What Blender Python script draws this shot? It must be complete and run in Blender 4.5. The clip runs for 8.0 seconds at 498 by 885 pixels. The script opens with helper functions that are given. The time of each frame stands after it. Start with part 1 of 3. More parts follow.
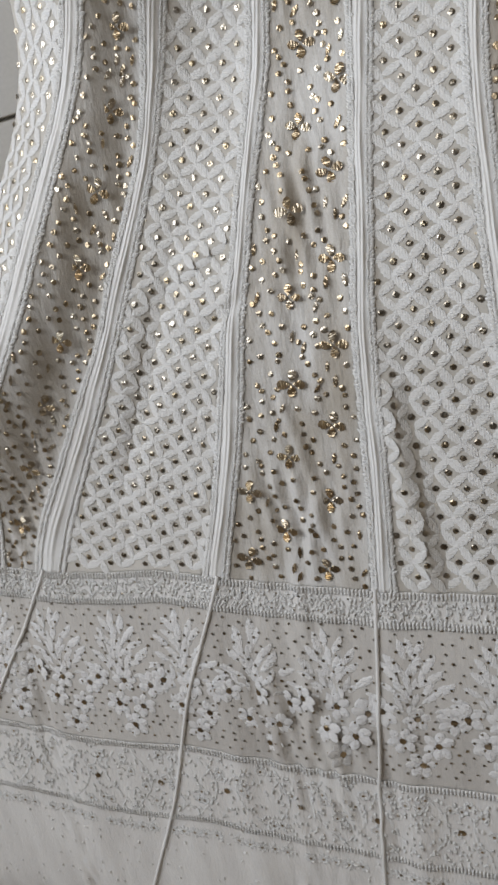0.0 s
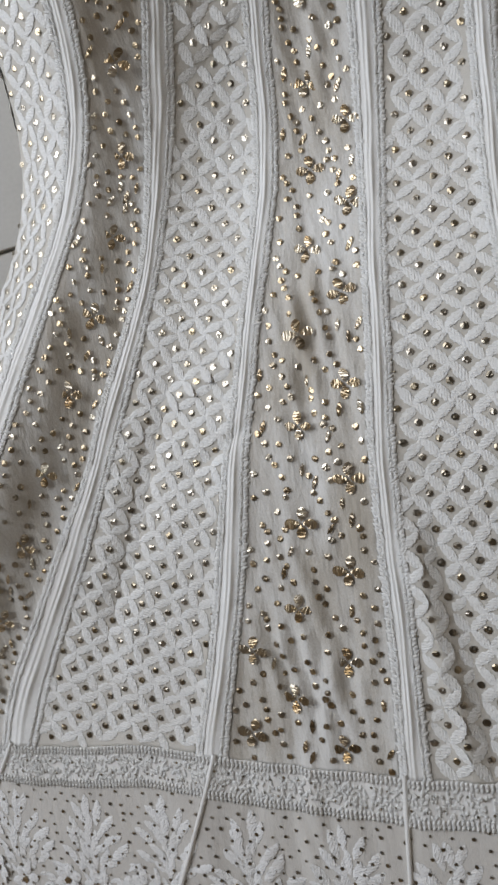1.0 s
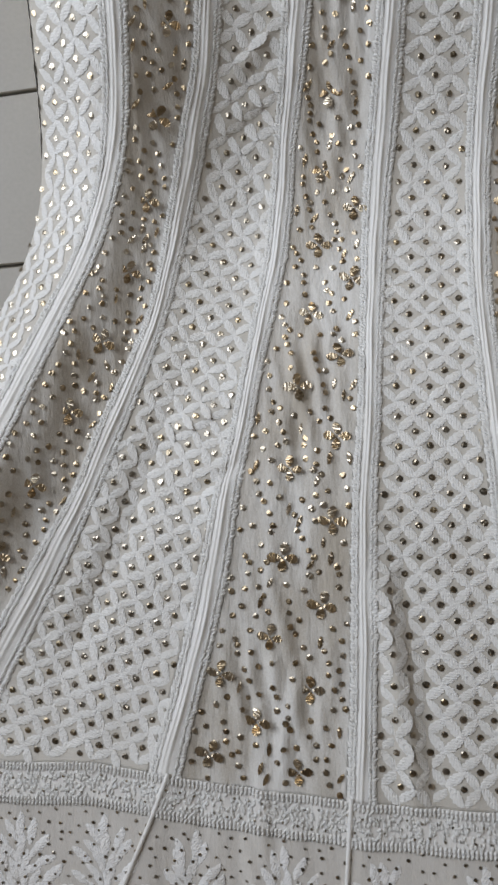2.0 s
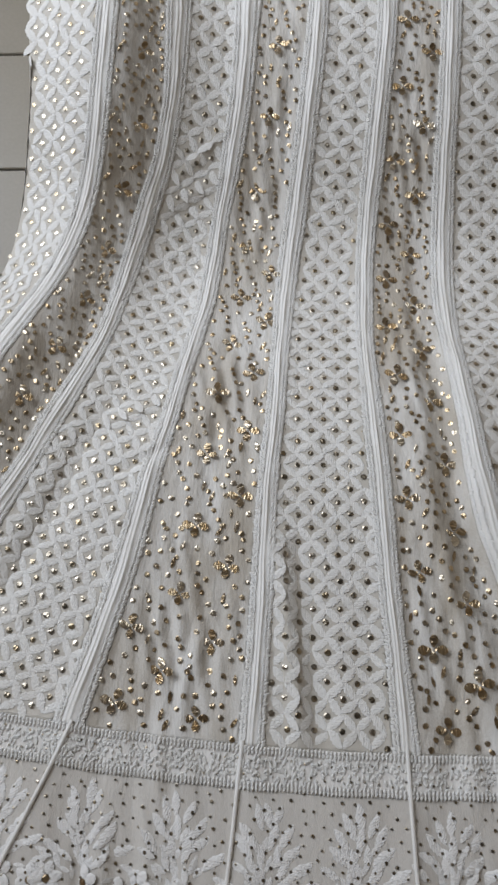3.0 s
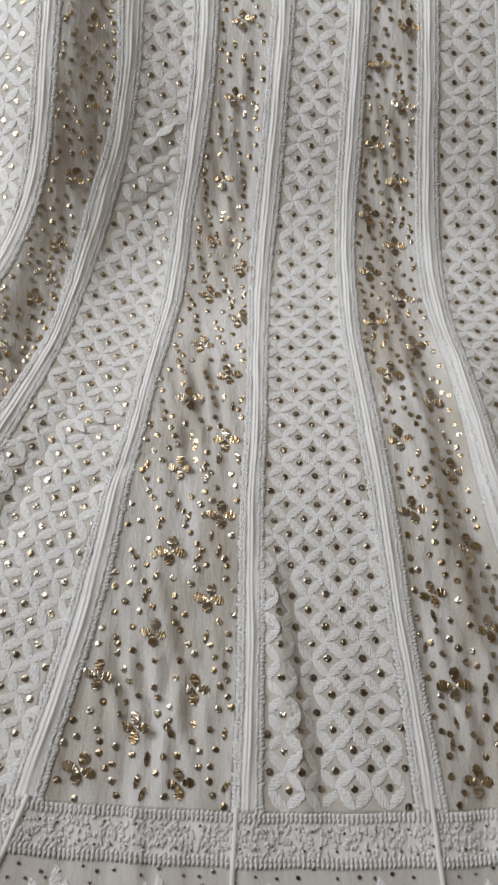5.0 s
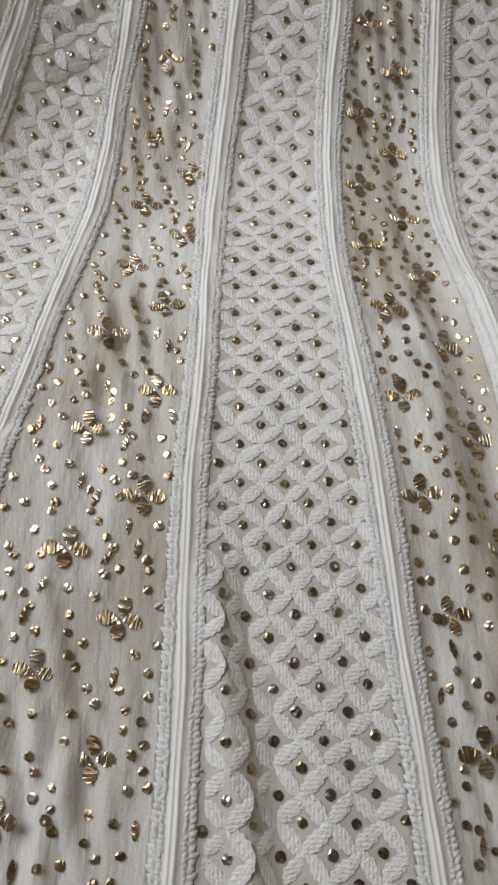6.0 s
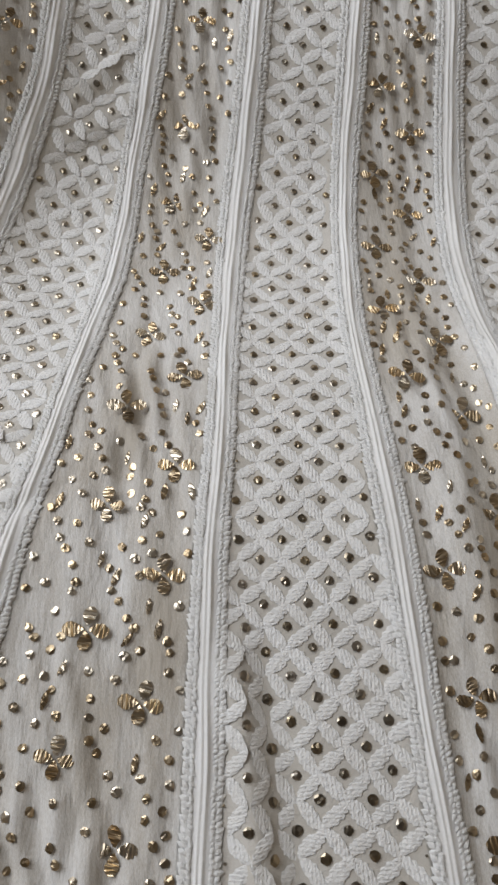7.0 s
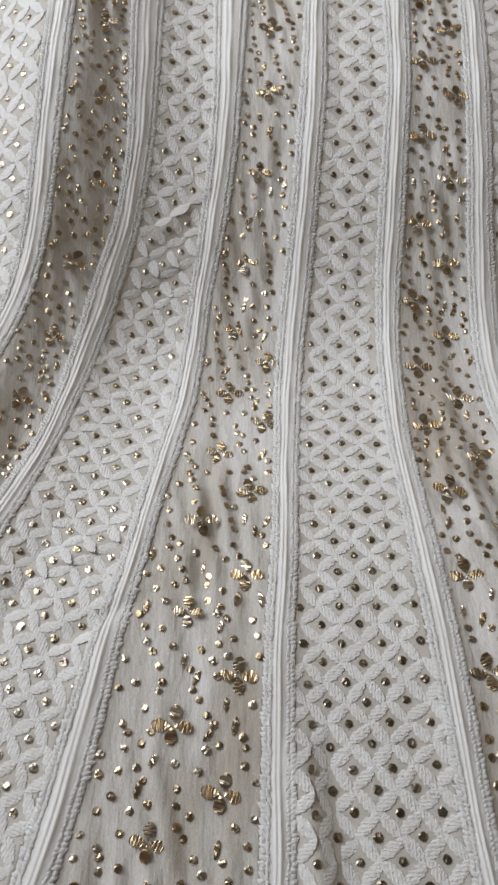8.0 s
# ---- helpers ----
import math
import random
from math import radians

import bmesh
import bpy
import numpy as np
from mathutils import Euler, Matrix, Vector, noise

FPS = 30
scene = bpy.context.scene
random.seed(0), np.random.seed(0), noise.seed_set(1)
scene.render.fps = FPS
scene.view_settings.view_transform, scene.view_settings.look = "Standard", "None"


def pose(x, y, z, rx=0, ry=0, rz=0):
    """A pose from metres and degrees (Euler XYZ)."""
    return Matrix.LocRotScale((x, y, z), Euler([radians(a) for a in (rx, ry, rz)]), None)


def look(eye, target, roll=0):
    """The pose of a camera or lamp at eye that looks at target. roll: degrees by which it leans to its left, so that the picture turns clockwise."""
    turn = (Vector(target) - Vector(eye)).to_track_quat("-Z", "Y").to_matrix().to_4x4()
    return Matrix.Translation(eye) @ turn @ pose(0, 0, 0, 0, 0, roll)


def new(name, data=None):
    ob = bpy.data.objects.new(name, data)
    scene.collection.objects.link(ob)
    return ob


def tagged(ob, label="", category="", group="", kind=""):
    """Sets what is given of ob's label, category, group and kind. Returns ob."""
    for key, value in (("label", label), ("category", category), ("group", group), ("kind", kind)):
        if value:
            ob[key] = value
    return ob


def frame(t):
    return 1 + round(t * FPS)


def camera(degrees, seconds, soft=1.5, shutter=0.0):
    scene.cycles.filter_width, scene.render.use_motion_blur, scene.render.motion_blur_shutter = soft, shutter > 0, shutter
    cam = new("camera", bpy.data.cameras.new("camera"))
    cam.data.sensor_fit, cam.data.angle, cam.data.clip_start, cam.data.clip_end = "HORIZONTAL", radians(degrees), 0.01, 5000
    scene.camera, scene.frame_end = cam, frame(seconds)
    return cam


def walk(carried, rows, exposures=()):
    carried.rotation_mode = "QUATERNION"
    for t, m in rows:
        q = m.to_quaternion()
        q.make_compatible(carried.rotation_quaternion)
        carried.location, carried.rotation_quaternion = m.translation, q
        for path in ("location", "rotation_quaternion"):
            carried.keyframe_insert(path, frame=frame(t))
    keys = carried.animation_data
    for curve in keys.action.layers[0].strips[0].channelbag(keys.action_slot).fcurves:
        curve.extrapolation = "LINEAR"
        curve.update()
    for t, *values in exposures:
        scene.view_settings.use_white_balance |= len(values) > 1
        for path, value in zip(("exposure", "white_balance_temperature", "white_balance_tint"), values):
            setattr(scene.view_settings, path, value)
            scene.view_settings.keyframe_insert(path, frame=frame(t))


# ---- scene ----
# ---------------------------------------------------------------- camera
cam = camera(37.14, 8.0, soft=2.8)
PATH = [
    (0, pose(0.1537, 0.0544, 0.6980, -18.40, 19.44, -11.10)),
    (0.3, pose(0.1337, 0.0376, 0.6587, -12.39, 19.48, -11.53)),
    (0.5, pose(0.1270, 0.0320, 0.6456, -10.39, 19.50, -11.67)),
    (1, pose(0.1320, 0.0281, 0.6262, -6.40, 20.71, -10.76)),
    (1.2, pose(0.1305, 0.0295, 0.6353, -5.05, 19.75, -10.24)),
    (2.3, pose(0.0122, 0.0164, 0.7562, 2.26, 4.74, -0.86)),
    (2.5, pose(0.0064, -0.0241, 0.7904, 4.29, 1.79, -0.76)),
    (3, pose(0.0311, -0.1759, 0.7994, 15.56, 1.95, 0.74)),
    (3.5, pose(0.0344, -0.2180, 0.7869, 18.08, 2.60, 0.30)),
    (4, pose(0.0259, -0.2175, 0.7822, 17.73, 2.25, -1.01)),
    (4.2, pose(0.0275, -0.2152, 0.7899, 17.36, 2.20, -1.49)),
    (5.3, pose(0.0001, -0.1531, 0.6416, 18.32, -1.89, -2.27)),
    (5.5, pose(0.0067, -0.1490, 0.5986, 18.42, -2.18, -2.06)),
    (6, pose(0.0274, -0.1398, 0.5085, 18.49, -3.59, -1.79)),
    (6.5, pose(0.0379, -0.1203, 0.5027, 19.16, -3.18, -1.78)),
    (7, pose(0.0276, -0.1104, 0.5179, 20.29, -2.01, -1.90)),
    (7.5, pose(0.0164, -0.0988, 0.5458, 22.93, 0.39, -1.83)),
    (8, pose(0.0103, -0.0987, 0.5928, 24.86, 0.96, -1.24)),
]
walk(cam, PATH, [(0.0, 0.27, 6680, 13), (1.2, 0.25, 6530, 13), (2.5, 0.26, 6540, 13), (4.0, 0.34, 6660, 13.5), (5.5, 0.31, 6840, 14), (8.0, 0.31, 6740, 14)])

# ---------------------------------------------------------------- world and light
SUN_EL, SUN_ROT = 40.0, 200.0
world = bpy.data.worlds.new("sky")
scene.world = world
world.use_nodes = True
wn, wl = world.node_tree.nodes, world.node_tree.links
sky = wn.new("ShaderNodeTexSky")
sky.sky_type, sky.sun_disc = "NISHITA", False
sky.sun_elevation, sky.sun_rotation = radians(SUN_EL), radians(SUN_ROT)
wl.new(sky.outputs["Color"], wn["Background"].inputs["Color"])
wn["Background"].inputs["Strength"].default_value = 0.10

WX, WY0, WY1, WZ0, WZ1 = -1.30, -0.10, 2.15, 0.55, 2.25   # the window in the wall
lamp = bpy.data.lights.new("window_daylight", "AREA")
lamp.shape, lamp.size, lamp.size_y = "RECTANGLE", WZ1 - WZ0 - 0.1, WY1 - WY0 - 0.1
lamp.energy, lamp.color = 46.5, (0.87, 0.938, 1.0)
lamp_ob = new("window_daylight", lamp)
lamp_ob.matrix_world = look((WX - 0.05, (WY0 + WY1) / 2, (WZ0 + WZ1) / 2), (0.6, 0.55, 0.25))


# ---------------------------------------------------------------- materials
def material(name, base, rough=0.8, metal=0.0):
    m = bpy.data.materials.new(name)
    m.use_nodes = True
    b = m.node_tree.nodes["Principled BSDF"]
    b.inputs["Base Color"].default_value = (*base, 1)
    b.inputs["Roughness"].default_value = rough
    b.inputs["Metallic"].default_value = metal
    return m, b, m.node_tree.nodes, m.node_tree.links


def fabric(name, dark, light, patch=18.0, weave=1500.0, relief=0.25, stretch=(1, 1, 1), rough=0.85, grain=0.35):
    """Cloth: two tones in soft patches, a weave, and drawn-out crinkles."""
    m, b, n, l = material(name, light, rough)
    co = n.new("ShaderNodeNewGeometry")
    mp = n.new("ShaderNodeMapping")
    mp.inputs["Scale"].default_value = stretch
    l.new(co.outputs["Position"], mp.inputs["Vector"])
    big = n.new("ShaderNodeTexNoise")
    big.inputs["Scale"].default_value, big.inputs["Detail"].default_value = patch, 5
    l.new(mp.outputs["Vector"], big.inputs["Vector"])
    fine = n.new("ShaderNodeTexNoise")
    fine.inputs["Scale"].default_value, fine.inputs["Detail"].default_value = weave, 2
    l.new(mp.outputs["Vector"], fine.inputs["Vector"])
    add = n.new("ShaderNodeMath")
    add.operation = "MULTIPLY_ADD"
    add.inputs[1].default_value = 0.45
    l.new(fine.outputs["Fac"], add.inputs[0])
    l.new(big.outputs["Fac"], add.inputs[2])
    ramp = n.new("ShaderNodeValToRGB")
    ramp.color_ramp.elements[0].position, ramp.color_ramp.elements[1].position = 0.45, 0.95
    ramp.color_ramp.elements[0].color, ramp.color_ramp.elements[1].color = (*dark, 1), (*light, 1)
    l.new(add.outputs[0], ramp.inputs["Fac"])
    l.new(ramp.outputs["Color"], b.inputs["Base Color"])
    mid = n.new("ShaderNodeTexNoise")
    mid.inputs["Scale"].default_value, mid.inputs["Detail"].default_value = patch * 9, 4
    l.new(mp.outputs["Vector"], mid.inputs["Vector"])
    mix = n.new("ShaderNodeMath")
    mix.operation = "MULTIPLY_ADD"
    mix.inputs[1].default_value = grain
    l.new(fine.outputs["Fac"], mix.inputs[0])
    l.new(mid.outputs["Fac"], mix.inputs[2])
    bump = n.new("ShaderNodeBump")
    bump.inputs["Strength"].default_value, bump.inputs["Distance"].default_value = relief, 0.002
    l.new(mix.outputs[0], bump.inputs["Height"])
    l.new(bump.outputs["Normal"], b.inputs["Normal"])
    b.inputs["Sheen Weight"].default_value = 0.3
    return m


def foil(name, tones, rough=0.27):
    """Beaten metal pieces, each with a tone of its own."""
    m, b, n, l = material(name, tones[0], rough, 1.0)
    obj, geo = n.new("ShaderNodeObjectInfo"), n.new("ShaderNodeNewGeometry")
    add, fr = n.new("ShaderNodeMath"), n.new("ShaderNodeMath")
    fr.operation = "FRACT"
    l.new(obj.outputs["Random"], add.inputs[0])
    l.new(geo.outputs["Random Per Island"], add.inputs[1])
    l.new(add.outputs[0], fr.inputs[0])
    ramp = n.new("ShaderNodeValToRGB")
    ramp.color_ramp.interpolation = "LINEAR"
    e = ramp.color_ramp.elements
    while len(e) < len(tones):
        e.new(0.5)
    for k, c in enumerate(tones):
        e[k].position, e[k].color = k / (len(tones) - 1), (*c, 1)
    l.new(fr.outputs[0], ramp.inputs["Fac"])
    l.new(ramp.outputs["Color"], b.inputs["Base Color"])
    return m


M_NET = fabric("cotton_ground", (0.50, 0.463, 0.40), (0.63, 0.595, 0.535), 14, 1400, 0.55, grain=0.2)
# pale streaks along the georgette: wrinkle highlights put into its colour
M_SHEER = fabric("sheer_georgette", (0.43, 0.385, 0.32), (0.69, 0.672, 0.635), 13, 1100, 0.7, (2.2, 0.6, 1), grain=0.08)
for node in M_SHEER.node_tree.nodes:
    if node.bl_idname == "ShaderNodeValToRGB":
        node.color_ramp.elements[0].position, node.color_ramp.elements[1].position = 0.56, 0.88
M_BAND = fabric("white_georgette", (0.70, 0.68, 0.64), (0.81, 0.80, 0.77), 14, 900, 0.4, (1.0, 0.9, 1), grain=0.2)


def thread(name, dark, light, scale=6.0):
    """Embroidery thread: slanted satin stitches, fuzzy and uneven."""
    m = fabric(name, dark, light, 40, 1100, 0.6)
    n, l = m.node_tree.nodes, m.node_tree.links
    uv, wave = n.new("ShaderNodeUVMap"), n.new("ShaderNodeTexWave")
    wave.bands_direction = "DIAGONAL"
    wave.inputs["Scale"].default_value, wave.inputs["Distortion"].default_value = scale * 0.7, 5.0
    wave.inputs["Detail"].default_value, wave.inputs["Detail Scale"].default_value = 2, 2.5
    l.new(uv.outputs["UV"], wave.inputs["Vector"])
    b = n["Principled BSDF"]
    old = b.inputs["Normal"].links[0].from_socket
    bump = n.new("ShaderNodeBump")
    bump.inputs["Strength"].default_value, bump.inputs["Distance"].default_value = 0.4, 0.0006
    l.new(wave.outputs["Fac"], bump.inputs["Height"])
    l.new(old, bump.inputs["Normal"])
    l.new(bump.outputs["Normal"], b.inputs["Normal"])
    return m


M_THREAD = thread("white_thread", (0.72, 0.70, 0.66), (0.83, 0.82, 0.79))
M_POSY = thread("posy_thread", (0.72, 0.70, 0.67), (0.85, 0.84, 0.82), 6.5)
M_BORDER = fabric("border_net", (0.50, 0.465, 0.42), (0.66, 0.63, 0.58), 10, 1000, 0.45, (2.0, 0.4, 1))
M_DENSE = fabric("dense_embroidery", (0.68, 0.65, 0.61), (0.83, 0.81, 0.77), 22, 500, 0.35, (2.2, 0.5, 1))
M_GOLD = foil("gold_foil", ((0.45, 0.33, 0.195), (0.65, 0.52, 0.345), (0.34, 0.26, 0.165), (0.74, 0.66, 0.53), (0.40, 0.30, 0.18)), 0.3)
M_SILVER = foil("pale_foil", ((0.36, 0.305, 0.225), (0.58, 0.52, 0.43), (0.27, 0.235, 0.18), (0.50, 0.40, 0.26)), 0.28)


# ---------------------------------------------------------------- seams of the garment
Y_TOP, Y_END = 0.66, -0.30
YK = np.array([0.57, 0.5, 0.44, 0.38, 0.31, 0.25, 0.2, 0.15, 0.1, 0.05, 0, -0.06, -0.12, -0.18, -0.24])


def seam(*xs):
    """A seam as a smooth curve x(y) through a few places."""
    y = np.r_[Y_TOP, YK, Y_END][::-1]
    x = np.array(xs, float)
    x = np.r_[x[0] + (x[0] - x[1]) * 1.2, x, x[-1] + (x[-1] - x[-2]) * 0.8][::-1]
    g = np.gradient(x, y)

    def at(q):
        q = np.clip(np.asarray(q, float), Y_END, Y_TOP)
        i = np.clip(np.searchsorted(y, q) - 1, 0, len(y) - 2)
        h = y[i + 1] - y[i]
        t = (q - y[i]) / h
        return ((1 + 2 * t) * (1 - t) ** 2 * x[i] + t * (1 - t) ** 2 * h * g[i]
                + t * t * (3 - 2 * t) * x[i + 1] + t * t * (t - 1) * h * g[i + 1])
    return at


S = [
    seam(-0.266, -0.262, -0.26, -0.266, -0.276, -0.286, -0.3, -0.322, -0.35, -0.378, -0.41, -0.46, -0.52, -0.57, -0.62),
    seam(-0.163, -0.168, -0.174, -0.182, -0.196, -0.213, -0.23, -0.252, -0.273, -0.296, -0.326, -0.368, -0.395, -0.416, -0.435),
    seam(-0.14, -0.144, -0.15, -0.158, -0.172, -0.189, -0.205, -0.225, -0.245, -0.266, -0.295, -0.335, -0.363, -0.384, -0.402),
    seam(-0.095, -0.095, -0.097, -0.108, -0.131, -0.145, -0.154, -0.165, -0.183, -0.204, -0.224, -0.262, -0.3, -0.339, -0.364),
    seam(-0.066, -0.069, -0.075, -0.087, -0.108, -0.124, -0.136, -0.147, -0.162, -0.18, -0.201, -0.23, -0.264, -0.298, -0.325),
    seam(-0.018, -0.019, -0.024, -0.033, -0.045, -0.053, -0.059, -0.068, -0.077, -0.086, -0.099, -0.113, -0.128, -0.145, -0.165),
    seam(0.014, 0.008, 0.002, -0.009, -0.026, -0.033, -0.039, -0.049, -0.06, -0.068, -0.079, -0.089, -0.103, -0.121, -0.137),
    seam(0.07, 0.064, 0.057, 0.05, 0.04, 0.033, 0.029, 0.027, 0.024, 0.021, 0.016, 0.012, 0.009, 0.006, 0.001),
    seam(0.092, 0.088, 0.081, 0.074, 0.065, 0.056, 0.051, 0.046, 0.042, 0.039, 0.034, 0.031, 0.029, 0.025, 0.022),
    seam(0.148, 0.145, 0.138, 0.132, 0.127, 0.123, 0.12, 0.118, 0.119, 0.119, 0.121, 0.124, 0.127, 0.131, 0.133),
    seam(0.172, 0.167, 0.161, 0.156, 0.148, 0.142, 0.139, 0.136, 0.137, 0.139, 0.141, 0.143, 0.145, 0.149, 0.154),
    seam(0.222, 0.218, 0.216, 0.214, 0.212, 0.209, 0.207, 0.208, 0.21, 0.212, 0.213, 0.219, 0.235, 0.25, 0.262),
    seam(0.245, 0.241, 0.239, 0.237, 0.237, 0.234, 0.231, 0.228, 0.228, 0.231, 0.235, 0.247, 0.261, 0.274, 0.287),
    seam(0.303, 0.302, 0.301, 0.302, 0.304, 0.303, 0.302, 0.301, 0.303, 0.311, 0.32, 0.338, 0.359, 0.378, 0.397),
    seam(0.327, 0.326, 0.325, 0.326, 0.328, 0.327, 0.326, 0.325, 0.327, 0.335, 0.344, 0.362, 0.383, 0.402, 0.421),
]


def hem(x):
    """Where the panels end and the border begins."""
    return np.interp(x, [-0.48, -0.355, -0.29, -0.217, -0.166, -0.115, -0.05, 0.0, 0.08, 0.175, 0.30, 0.42],
                     [-0.215, -0.232, -0.236, -0.234, -0.240, -0.247, -0.253, -0.257, -0.261, -0.263, -0.262, -0.26])


# how the skirt lies lengthwise: a broad swell below, a sag in the middle, rising again towards the waist
LIE_Y = np.array([-0.8, -0.75, -0.7, -0.36, -0.26, -0.18, -0.1, -0.03, 0.04, 0.1, 0.16, 0.22, 0.28, 0.34, 0.4, 0.5, 0.66])
LIE_Z = np.array([0.012, 0.06, 0.108, 0.115, 0.107, 0.103, 0.101, 0.098, 0.085, 0.067, 0.045, 0.024, 0.018, 0.033, 0.065, 0.101, 0.113])
FINE_Y = np.linspace(-0.8, 0.8, 801)
FINE_Z = np.convolve(np.pad(np.interp(FINE_Y, LIE_Y, LIE_Z), 60, "edge"), np.exp(-(np.arange(-60, 61) / 20.0) ** 2) / np.exp(-(np.arange(-60, 61) / 20.0) ** 2).sum(), "valid")


def lie(y):
    return np.interp(y, FINE_Y, FINE_Z)


def swell(q, a, b, soft=0.03):
    """1 between a and b, fading out softly on both sides."""
    return 1 / (1 + np.exp(-(q - a) / soft * 3)) / (1 + np.exp((q - b) / soft * 3))


def ridge(x, c, left, right):
    """A fold with its crest at c, steeper on the side with the smaller width."""
    w = np.where(x < c, left, right)
    return np.exp(-((x - c) / w) ** 2)


WAVES = np.random.RandomState(4).uniform(-1, 1, (16, 4))


def wrinkles(x, y):
    """Slack in the cloth: many small waves that run mostly along the garment."""
    z = 0.0 * x
    for a, b, c, d in WAVES:
        z = z + np.sin(x * (95 + 70 * a) + y * 26 * b + 2.2 * np.sin(y * (13 + 8 * d) + 6 * c) + 9 * d) * (0.5 + 0.5 * np.sin(y * (17 + 9 * c) + 7 * a + x * 11))
    return z / 16


def height(x, y):
    """The lie of the cloth over the floor."""
    x, y = np.asarray(x, float), np.asarray(y, float)
    z = lie(y) + 0.0026 * wrinkles(x, y)
    for k in (5, 7, 9, 11):
        mid = (S[k](y) + S[k + 1](y)) / 2
        z = z + 0.003 * np.exp(-((x - mid) / 0.014) ** 2)
    up = swell(y, -0.12, 0.9, 0.12)
    # the fold at the side: crest on the outer band, a deep valley in the sheer panel, crest on the next band
    z = z + up * 0.050 * ridge(x, S[2](y) - 0.008, 0.085, 0.056)
    z = z + (0.35 + 0.65 * up) * 0.006 * ridge(x, S[3](y) + 0.010, 0.012, 0.045)
    mid = S[2](y) * 0.45 + S[3](y) * 0.55
    z = z - (0.4 + 0.6 * up) * 0.003 * np.exp(-((x - mid) / 0.016) ** 2)
    # upright fold low in the second embroidered panel
    c = S[8](y) + 0.005 + np.clip(-0.09 - y, 0, 1) * 0.17
    z = z + swell(y, -0.252, -0.08, 0.03) * (0.0062 * ridge(x, c, 0.010, 0.009) - 0.0035 * ridge(x, c + 0.017, 0.010, 0.016))
    # soft folds of the first embroidered panel
    c = S[4](y) * 0.66 + S[5](y) * 0.34
    z = z - swell(y, -0.13, 0.06, 0.05) * (0.0036 * ridge(x, c, 0.013, 0.016) - 0.0012 * ridge(x, c - 0.020, 0.014, 0.010))
    # tuck beside the band on the other side
    low = swell(y, -0.30, 0.14, 0.05)
    z = z + low * 0.013 * ridge(x, S[11](y) + 0.006, 0.006, 0.05)
    z = z - low * 0.006 * ridge(x, S[11](y) - 0.012, 0.016, 0.007)
    z = z + low * 0.005 * ridge(x, S[11](y) - 0.040, 0.014, 0.014)
    # the sheer panels lie slack, in long waves
    for k in (2, 6, 10):
        u = (x - S[k](y)) / (S[k + 1](y) - S[k](y))
        z = z + (0.0150 * wrinkles(x * 2.6 + 0.3 * k + 0.25 * y, y * 2.2) * (0.6 + 0.4 * np.sin(y * 23 + k + 9 * x)) + 0.0080 * wrinkles(x * 1.3, y * 0.9 + k)) * np.clip(np.sin(math.pi * np.clip(u, 0, 1)), 0, 1) ** 0.7
    # creases pressed into the first embroidered panel
    for x0, y0, slope, h, r in ((-0.057, 0.378, 0.90, 0.0036, 0.038), (-0.074, 0.322, 0.62, -0.0015, 0.044), (-0.066, 0.338, 0.62, 0.0016, 0.044), (-0.098, 0.004, 0.55, -0.0026, 0.034), (-0.126, 0.052, 0.45, 0.0024, 0.04)):
        across = ((y - y0) - slope * (x - x0)) / math.hypot(1, slope)
        along = ((x - x0) + slope * (y - y0)) / math.hypot(1, slope)
        z = z + h * np.exp(-(across / 0.0055) ** 2) * np.exp(-(along / r) ** 2)
    # the outer edges come down to the floor
    edge = np.minimum(x - S[0](y), S[14](y) - x)
    return np.maximum(z * (0.04 + 0.96 * np.clip(edge / 0.007, 0, 1) ** 0.4), 0.003)


def frames(x, y, lift=0.0):
    """Places on the cloth and its upward normals."""
    e = 0.0015
    z = height(x, y)
    nx, ny = -(height(x + e, y) - height(x - e, y)) / (2 * e), -(height(x, y + e) - height(x, y - e)) / (2 * e)
    nrm = np.stack([nx, ny, np.ones_like(nx)], -1)
    nrm /= np.linalg.norm(nrm, axis=-1, keepdims=True)
    return np.stack([x, y, z], -1) + nrm * np.asarray(lift)[..., None], nrm


# ---------------------------------------------------------------- building blocks
def mesh_of(name, verts, faces, mat, smooth=True, uv=None):
    me = bpy.data.meshes.new(name)
    me.from_pydata([tuple(v) for v in np.asarray(verts, float)], [], [tuple(int(i) for i in f) for f in faces])
    me.materials.append(mat)
    if uv is not None:
        at = np.zeros(len(me.loops), int)
        me.loops.foreach_get("vertex_index", at)
        me.uv_layers.new(name="stitch").data.foreach_set("uv", np.asarray(uv, float)[at].ravel())
    if smooth:
        me.polygons.foreach_set("use_smooth", [True] * len(me.polygons))
    me.update()
    return me


def part(name, me, parent, label="", kind="", m=None):
    ob = new(name, me)
    ob.parent = parent
    if m is not None:
        ob.matrix_basis = m
    return tagged(ob, label, kind=kind)


def grid_faces(rows, cols):
    i, j = np.meshgrid(np.arange(rows - 1), np.arange(cols - 1), indexing="ij")
    a = (i * cols + j).ravel()
    return np.stack([a, a + 1, a + cols + 1, a + cols], -1)


